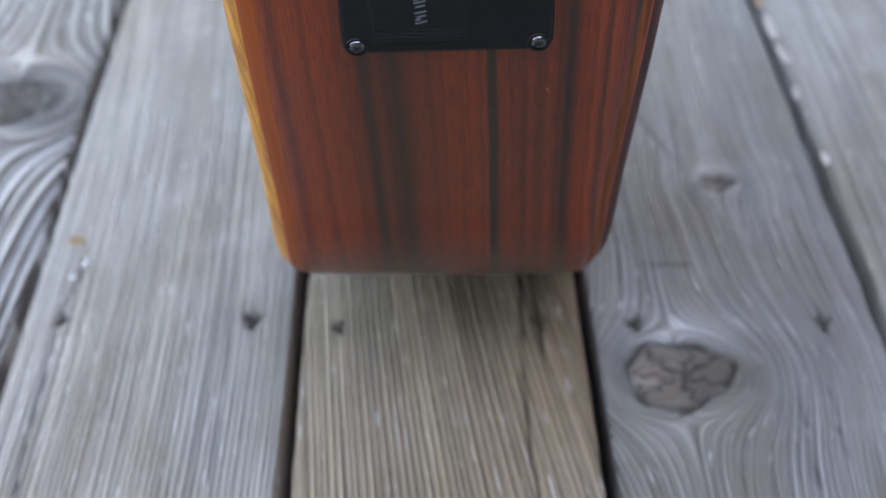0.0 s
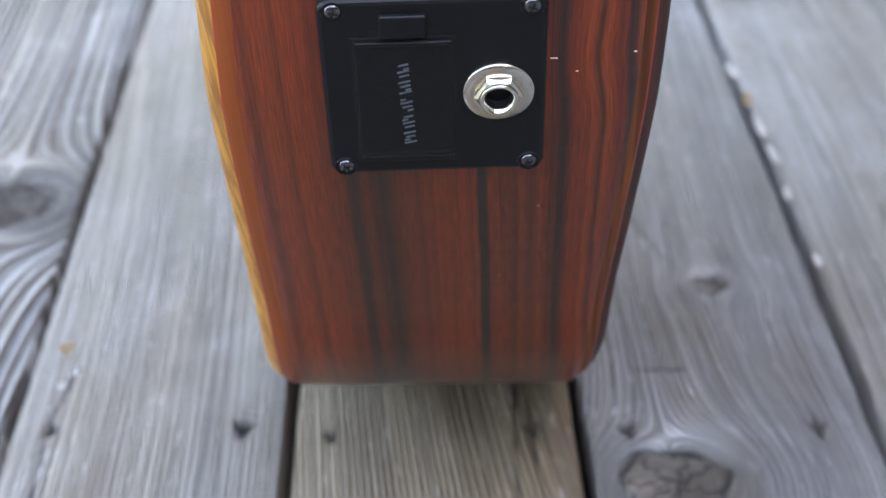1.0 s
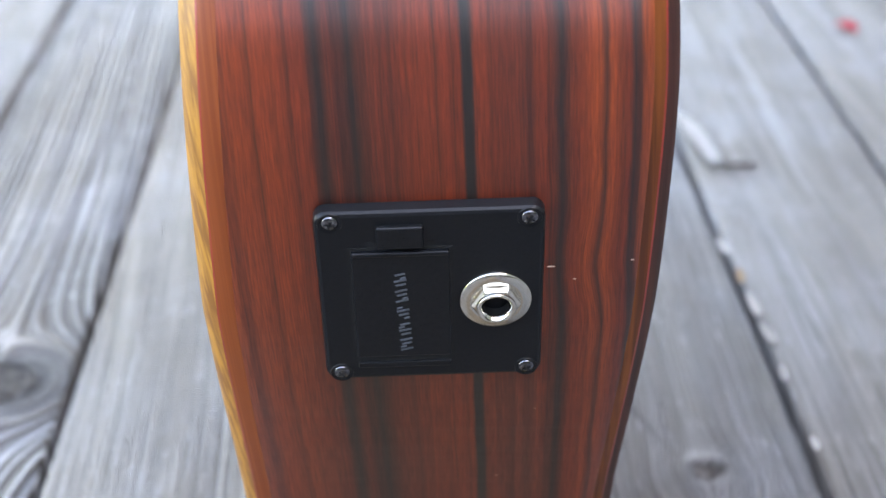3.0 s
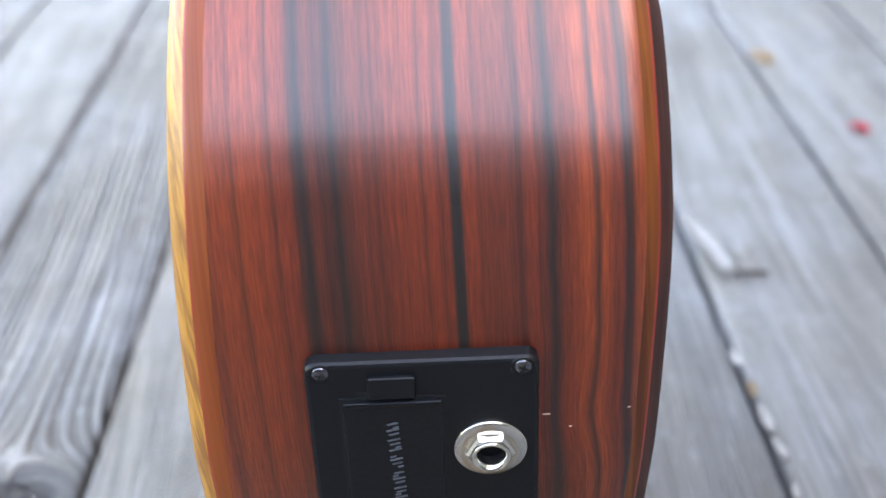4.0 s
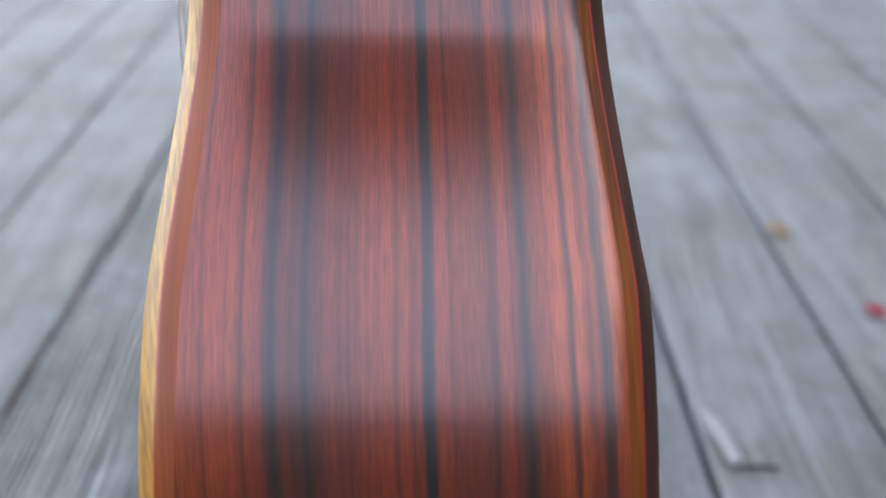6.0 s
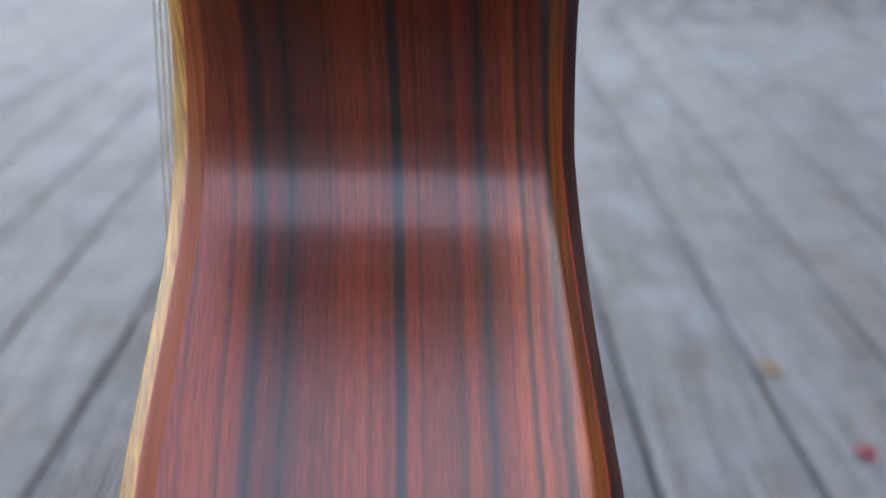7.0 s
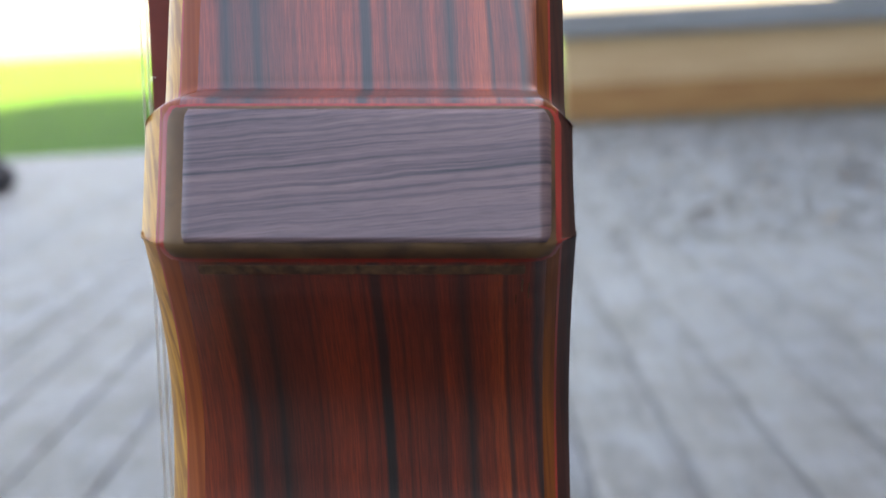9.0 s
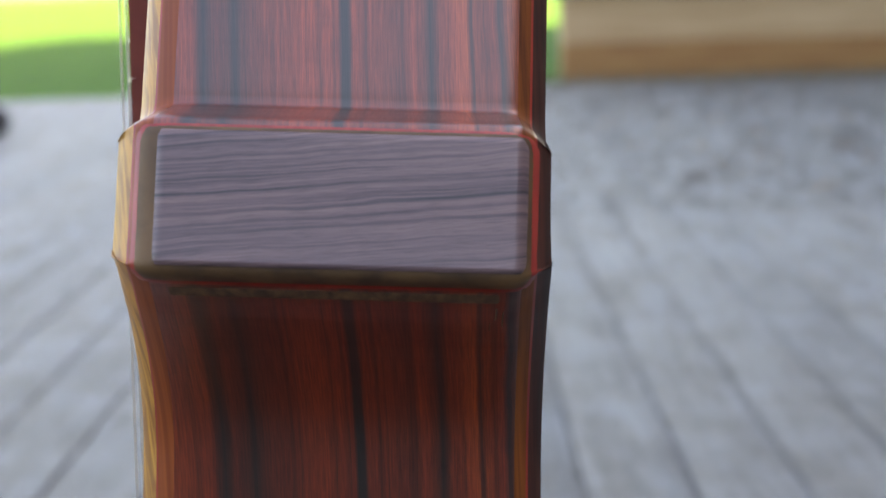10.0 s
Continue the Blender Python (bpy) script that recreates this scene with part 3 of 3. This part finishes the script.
    part("hex_nut", bm, M_NICKEL, j)
    part("sleeve", lathe_bm([(0.0050, 0.0010), (0.0050, 0.0038), (0.0047, 0.0043), (0.0042, 0.0041), (0.0034, 0.0032), (0.0033, 0.0026)], 36, False), M_NICKEL, j, "", True)
    # the bore's inner shade is put into its near-black colour
    part("bore", lathe_bm([(0.0033, 0.0027), (0.0033, 0.0010), (0.0033, -0.0012), (0.0001, -0.0012)], 24, False), M_SHADE, j)


JACK_X, JACK_ROLL = -0.0169, 2.0
guitar = build_guitar()
build_jack_plate(guitar)


# ---- beyond the deck ----
def build_timber_border():
    k = Mat("new_timber", 0.7)
    n = k.noise(k.coords((2, 30, 30)), 1.0, 5.0)
    k.color(k.ramp(n, [(0.3, (0.197, 0.080, 0.022)), (0.7, (0.329, 0.168, 0.058))]))
    k.bump(n, 0.004)
    k2 = Mat("bleached_timber", 0.75)
    n = k2.noise(k2.coords((2, 30, 30)), 1.0, 5.0)
    k2.color(k2.ramp(n, [(0.3, (0.329, 0.197, 0.095)), (0.7, (0.453, 0.307, 0.175))]))
    k3 = Mat("grey_cap", 0.8)
    n = k3.noise(k3.coords((3, 20, 20)), 1.0, 5.0)
    k3.color(k3.ramp(n, [(0.3, (0.146, 0.146, 0.146)), (0.7, (0.219, 0.219, 0.226))]))
    b = thing("timber_border", Matrix.Translation((0.60, 7.45, 0)), "raised garden border of orange-brown timbers with a grey cap", "garden border")
    part("timber", box_bm(0, 3.9, 0.00, 0.2, -0.12, 0.17, 0.012), k.m, b, "darker orange-brown lower timber")
    part("timber", box_bm(0, 3.9, 0.02, 0.2, 0.168, 0.43, 0.012), k2.m, b, "pale tan upper timber")
    part("cap", box_bm(-0.03, 3.95, -0.03, 0.3, 0.424, 0.56, 0.01), k3.m, b, "weathered grey cap board")


def build_stone():
    m = speckled("dark_stone", (0.012, 0.013, 0.016), (0.03, 0.03, 0.035), 20.0, 0.7, bump=0.01)
    bm = bmesh.new()
    bmesh.ops.create_icosphere(bm, subdivisions=3, radius=1.0)
    for v in bm.verts:
        d = 1 + 0.18 * noise.noise(v.co * 1.7)
        v.co = Vector((v.co.x * 0.17 * d, v.co.y * 0.13 * d, max(-0.05, v.co.z * 0.09 * d)))
    ob = part("stone", bm, m, None, "", True)
    ob.location = (-1.76, 5.10, 0.048)
    tagged(ob, "dark rounded stone lying at the edge of the deck", "stone")


def leaf_bm(length, width, curl, seed):
    """A thin bent leaf with a pointed tip and thickness."""
    rng = random.Random(seed)
    bm = bmesh.new()
    rows = []
    for i in range(9):
        t = i / 8
        w = width * math.sin(math.pi * (0.08 + 0.92 * t) ** 0.8) * (1 + rng.uniform(-0.12, 0.12)) + 0.0003
        z = curl * (math.sin(math.pi * t) * 0.6 + 0.2 * t)
        rows.append([bm.verts.new((s * w, (t - 0.5) * length, z + abs(s) * curl * 0.35)) for s in (-1, -0.5, 0, 0.5, 1)])
    for a, b in zip(rows, rows[1:]):
        for i in range(4):
            bm.faces.new((a[i], a[i + 1], b[i + 1], b[i]))
    bmesh.ops.solidify(bm, geom=list(bm.faces), thickness=0.0004)
    return bm


def lay(ob, x, y, turn, z=0.0012):
    ob.matrix_world = Matrix.Translation((x, y, z)) @ Matrix.Rotation(radians(turn), 4, "Z")
    return ob


def build_litter():
    red = speckled("red_petal", (0.402, 0.022, 0.036), (0.511, 0.051, 0.066), 200.0, 0.5)
    pale = speckled("pale_splinter", (0.402, 0.387, 0.358), (0.526, 0.511, 0.482), 120.0, 0.6)
    tan = speckled("tan_leaf", (0.292, 0.182, 0.095), (0.380, 0.263, 0.146), 120.0, 0.6)
    dark = speckled("dark_twig", (0.051, 0.040, 0.033), (0.095, 0.077, 0.062), 300.0, 0.7)
    brown = speckled("brown_leaf", (0.088, 0.051, 0.033), (0.161, 0.088, 0.051), 60.0, 0.7)
    tagged(lay(part("petal", leaf_bm(0.018, 0.007, 0.005, 1), red, None, "", True), 0.300, 0.588, 40), "small red flower petal lying on the deck", "petal")
    tagged(lay(part("wood_splinter", leaf_bm(0.095, 0.0060, 0.004, 2), pale, None, "", True), 0.1600, 0.416, 8), "long pale splinter lifted along the joint of the deck", "splinter")
    bm = lathe_bm([(0.0006, 0.0), (0.0016, 0.004), (0.0013, 0.014), (0.0017, 0.022), (0.0005, 0.028)], 8)
    tw = part("twig", bm, dark, None, "", True)
    tw.matrix_world = Matrix.Translation((0.162, 0.376, 0.0018)) @ Matrix.Rotation(radians(92), 4, "Y") @ Matrix.Rotation(radians(6), 4, "X")
    tagged(tw, "short dark twig lying on the deck", "twig")
    tagged(lay(part("fallen_leaf", leaf_bm(0.034, 0.009, 0.005, 3), tan, None, "", True), 0.268, 0.765, 15), "small tan leaf lying on the deck", "leaf")
    # pale chips along the joint and near the nails
    for i, (x, y, l, w, m) in enumerate([(0.1515, 0.242, 0.016, 0.0022, tan), (0.1520, 0.214, 0.026, 0.0026, pale), (0.1528, 0.186, 0.020, 0.0022, pale), (0.1520, 0.150, 0.012, 0.0016, pale),
                                         (0.1525, 0.095, 0.010, 0.0014, pale), (-0.164, 0.062, 0.006, 0.0034, tan), (-0.158, 0.046, 0.007, 0.0018, pale), (-0.1615, 0.037, 0.004, 0.0014, pale),
                                         (0.149, 0.275, 0.018, 0.0020, pale)]):
        tagged(lay(part("wood_chip", leaf_bm(l, w, 0.0012, 10 + i), m, None, "", True), x, y, -6 + 7 * (i % 3)), "small pale chip of wood on the deck", "chip", group="chips on the deck")
    rng = random.Random(7)
    spots = [(0.90, 3.08), (1.25, 4.15), (1.16, 3.70)] + [(rng.uniform(0.5, 2.4), rng.uniform(3.0, 6.8)) for _ in range(110)]
    for i, (x, y) in enumerate(spots):
        l = rng.uniform(0.05, 0.10) if i < 3 else rng.uniform(0.025, 0.06)
        tagged(lay(part("fallen_leaf", leaf_bm(l, l * 0.32, 0.012, 50 + i), brown if i % 3 else tan, None, "", True), x, y, rng.uniform(0, 360), 0.003),
               "dry brown leaf lying on the deck", "leaf", group="dry leaves on the deck")


def build_leaf_bits():
    """Crumbled dry leaves drifted over the far boards, too many to count."""
    m = speckled("leaf_crumbs", (0.095, 0.082, 0.058), (0.18, 0.152, 0.105), 25.0, 0.9, spec=0.15)
    rng = random.Random(21)
    vs, fs = [], []
    for _ in range(30000):
        y = 7.4 - 4.6 * rng.random() ** 1.7
        x = -0.2 + 4.2 * rng.random() ** 0.8
        r, a = rng.uniform(0.005, 0.014), rng.uniform(0, 6.28)
        c, d = math.cos(a) * r, math.sin(a) * r
        h = rng.uniform(0.001, 0.008)
        k = len(vs)
        vs += [(x - c, y - d, 0.001), (x - d * 0.5, y + c * 0.5, 0.001 + h), (x + c, y + d, 0.002), (x + d * 0.5, y - c * 0.5, 0.001 + h * 0.4)]
        fs.append((k, k + 1, k + 2, k + 3))
    tagged(mesh_object("leaf_litter", vs, fs, m, None, "", False), "crumbled dry leaves drifted over the far deck boards", "leaf litter", kind="stuff")


build_leaf_bits()
build_timber_border()
build_stone()
build_litter()

# ---- deck boards ----
PITCH = 0.1100
GAP0 = -0.0692           # middle of the joint beside the narrow middle board
JOINT = 0.0040
NEAR0, NEAR1 = -0.26, 0.62
# knots as (board, x, y, radius)
KNOTS = [(1, 0.0710, -0.0365, 0.0185), (1, 0.1045, 0.083, 0.0060), (-2, -0.2180, 0.183, 0.0200)]
# checks as (board, x0, y0, x1, y1, width)
CHECKS = [(0, 0.0165, -0.12, 0.0150, -0.02, 0.0007), (0, 0.0150, -0.02, 0.0190, 0.03, 0.0006), (0, 0.0232, -0.028, 0.0215, 0.040, 0.0006),
          (-1, -0.1600, -0.10, -0.1635, 0.012, 0.0006), (-1, -0.1635, 0.012, -0.1560, 0.055, 0.0006),
          (1, 0.0570, 0.100, 0.0585, 0.040, 0.0008), (1, 0.0585, 0.040, 0.0550, 0.020, 0.0006), (1, 0.0960, 0.150, 0.0905, 0.095, 0.0006), (1, 0.0660, 0.185, 0.0900, 0.100, 0.0007),
          (1, 0.1215, -0.085, 0.1230, -0.020, 0.0005), (1, 0.1100, -0.100, 0.1110, -0.050, 0.0004), (1, 0.1290, -0.017, 0.1285, 0.004, 0.0007),
          (-2, -0.2050, -0.05, -0.2010, 0.12, 0.0007), (1, 0.0640, 0.0310, 0.0870, 0.0280, 0.0008)]
# nail holes as (board, x, y, radius)
NAILS = [(-1, -0.1617, 0.0131, 0.0022), (-1, -0.0870, 0.0076, 0.0032), (0, -0.0530, 0.0, 0.0018), (0, 0.0226, -0.0019, 0.0022),
         (1, 0.0585, -0.0055, 0.0030), (1, 0.1291, -0.0092, 0.0026), (-2, -0.196, 0.016, 0.0022), (2, 0.172, -0.012, 0.0022)]


def board_mesh(name, x0, x1, ys, cols, index):
    """One weathered board with its top at z = 0; fine relief where it lies near."""
    xs = np.concatenate([[x0, x0 + 0.0004, x0 + 0.0014], np.linspace(x0 + 0.0035, x1 - 0.0035, cols), [x1 - 0.0014, x1 - 0.0004, x1]])
    X, Y = np.meshgrid(xs, ys)
    rng = np.random.default_rng(100 + index)
    G = X - (x0 + x1) / 2 + 0.012 * np.sin(Y * 2.3 + index) + 0.004 * np.sin(Y * 7.1 + 2 * index)
    if index == -2:
        G = G * 0.45
    if index == 0:
        G = G + 0.10 * Y * np.clip((X - x0) / 0.11, 0, 1)
    Z = np.zeros_like(X)
    pit, knot = np.zeros_like(X), np.zeros_like(X)
    for b, kx, ky, r in KNOTS:
        if b != index:
            continue
        dx, dy = X - kx, (Y - ky) * 1.05
        d2 = dx * dx + dy * dy
        d = np.sqrt(d2)
        flow = -dx * r * r * 1.9 / np.maximum(d2, r * r * 0.6)
        G = np.where(d > r, G + flow, G + flow * 0 + d * 1.2)
        wob = 1 + 0.10 * np.sin(3 * np.arctan2(dy, dx) + 1) + 0.06 * np.sin(7 * np.arctan2(dy, dx))
        inside = 1 / (1 + np.exp(np.clip((d - r * wob) / 0.0009, -40, 40)))
        knot = np.maximum(knot, inside)
        rim = np.exp(-((d - r * wob) / 0.0014) ** 2) * (0.35 + 0.65 * (np.sin(5 * np.arctan2(dy, dx) + 2) > -0.3))
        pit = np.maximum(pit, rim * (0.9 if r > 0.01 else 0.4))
        Z -= rim * 0.0016
        # swollen wood round the knot, cracked heart inside
        Z += 0.0012 * np.exp(-((d - 1.6 * r) / (0.8 * r)) ** 2)
        for q in range(7):
            a = 2 * math.pi * (q + rng.random() * 0.6) / 7
            off = np.abs(dx * math.sin(a) - dy * math.cos(a) + 0.0012 * np.sin(d * 900 + q))
            along = dx * math.cos(a) + dy * math.sin(a)
            cr = np.exp(-(off / 0.0009) ** 2) * ((along > 0.1 * r) & (along < 0.95 * r)) * (1.0 if r > 0.01 else 0.3)
            pit, Z = np.maximum(pit, 0.85 * cr), Z - 0.0012 * cr
    for b, cx0, cy0, cx1, cy1, w in CHECKS:
        if b != index:
            continue
        vx, vy = cx1 - cx0, cy1 - cy0
        L = math.hypot(vx, vy)
        t = ((X - cx0) * vx + (Y - cy0) * vy) / L ** 2
        off = ((X - cx0) * vy - (Y - cy0) * vx) / L + 0.0006 * np.sin(Y * 70 + index) + 0.00025 * np.sin(Y * 330)
        cr = np.exp(-(off / (0.8 * w)) ** 2) * np.clip(np.minimum(t, 1 - t) * 8, 0, 1)
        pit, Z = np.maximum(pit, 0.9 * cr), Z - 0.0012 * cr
    for b, nx, ny, r in NAILS:
        if b != index:
            continue
        d = np.hypot(X - nx, (Y - ny) * 0.75) * (1 + 0.25 * np.sin(3 * np.arctan2(Y - ny, X - nx) + nx * 900))
        h = 1 / (1 + np.exp(np.clip((d - r) / 0.0004, -40, 40)))
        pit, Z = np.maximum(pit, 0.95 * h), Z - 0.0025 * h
        # a short split runs out of the hole
        cr = np.exp(-((X - nx + 0.0006 * np.sin(Y * 300)) / 0.0004) ** 2) * np.exp(-((Y - ny) / 0.010) ** 2)
        pit, Z = np.maximum(pit, 0.6 * cr), Z - 0.0008 * cr
    # ridged grain and a slight cup
    Z += 0.00022 * np.sin(G * 1500 + 2.0 * np.sin(Y * 9)) * (0.5 + 0.5 * np.sin(G * 170 + Y * 3)) * (1 - np.minimum(1, pit))
    if index == -2:
        Z += 0.0006 * np.sin(G * 620 + 1.5 * np.sin(Y * 6))
    Z -= 0.0010 * ((X - (x0 + x1) / 2) / 0.05) ** 2
    Z -= Z[:, 4:-4].max()
    edge = np.array([0.030, 0.0012, 0.0003] + [0.0] * cols + [0.0003, 0.0012, 0.030])
    Z = Z - edge[None, :]
    chew = np.array([noise.noise(Vector((index * 3.1, y * 40, 0))) for y in ys])[:, None] * 0.0010
    X = X.copy()
    X[:, :3] += np.abs(chew)
    X[:, -3:] -= np.abs(np.roll(chew, 7, axis=0))
    nr, nc = X.shape
    me = bpy.data.meshes.new(name)
    co = np.stack([X, Y, Z], axis=-1).reshape(-1, 3).astype(np.float32)
    i, j = np.meshgrid(np.arange(nr - 1), np.arange(nc - 1), indexing="ij")
    a = (i * nc + j).ravel()
    quads = np.stack([a, a + 1, a + nc + 1, a + nc], axis=1).astype(np.int32)
    me.vertices.add(len(co))
    me.vertices.foreach_set("co", co.ravel())
    me.loops.add(quads.size)
    me.loops.foreach_set("vertex_index", quads.ravel())
    me.polygons.add(len(quads))
    me.polygons.foreach_set("loop_start", np.arange(0, quads.size, 4, dtype=np.int32))
    me.polygons.foreach_set("use_smooth", np.ones(len(quads), dtype=bool))
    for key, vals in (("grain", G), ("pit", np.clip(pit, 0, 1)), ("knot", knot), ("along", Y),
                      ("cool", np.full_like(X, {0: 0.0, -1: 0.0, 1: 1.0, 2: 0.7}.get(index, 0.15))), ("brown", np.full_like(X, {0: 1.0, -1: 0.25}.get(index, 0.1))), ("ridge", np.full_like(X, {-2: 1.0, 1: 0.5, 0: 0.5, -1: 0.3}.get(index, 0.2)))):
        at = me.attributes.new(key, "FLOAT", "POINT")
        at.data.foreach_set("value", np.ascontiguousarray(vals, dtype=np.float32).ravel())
    me.update(calc_edges=True)
    me.materials.append(M_DECK)
    return me


def build_deck():
    deck = thing("deck", Matrix(), "weathered grey wooden deck of long boards with dark joints", "deck", kind="structure")
    # black box painted as the shade seen through the joints
    part("underside_shade", box_bm(-4.2, 4.6, -3.0, DECK_END - 0.01, -0.10, -0.045), M_SHADE, deck, "near-black box put in for the shade below the boards")
    # added sheet: its grey colour softens the dark far joints as haze would
    k = Mat("joint_filler", 0.9)
    n = k.noise(k.coords((1, 1, 1)), 14.0, 4.0)
    k.color(k.ramp(n, [(0.35, (0.036, 0.033, 0.029)), (0.65, (0.124, 0.113, 0.102))]))
    part("joint_filler", box_bm(-4.2, 4.6, 0.95, DECK_END - 0.02, -0.04, -0.0055), k.m, deck, "mottled grey sheet added to lighten the far joints like haze")
    near = np.concatenate([np.linspace(-3.0, NEAR0, 12)[:-1], np.linspace(NEAR0, NEAR1, 760)[:-1], np.linspace(NEAR1, DECK_END, 60)])
    far = np.concatenate([np.linspace(-3.0, -0.3, 8)[:-1], np.linspace(-0.3, 2.0, 60)[:-1], np.linspace(2.0, DECK_END, 40)])
    shared = [board_mesh("board", -PITCH / 2 + JOINT / 2, PITCH / 2 - JOINT / 2, far, 12, 40 + k) for k in range(4)]
    for b in range(-38, 42):
        x0, x1 = GAP0 + b * PITCH + JOINT / 2, GAP0 + (b + 1) * PITCH - JOINT / 2
        if -2 <= b <= 2:
            ob = new("board", board_mesh("board", x0, x1, near, 84, b))
        else:
            ob = new("board", shared[b % 4])
            ob.location = ((x0 + x1) / 2, 0, 0)
        ob.parent = deck


build_deck()
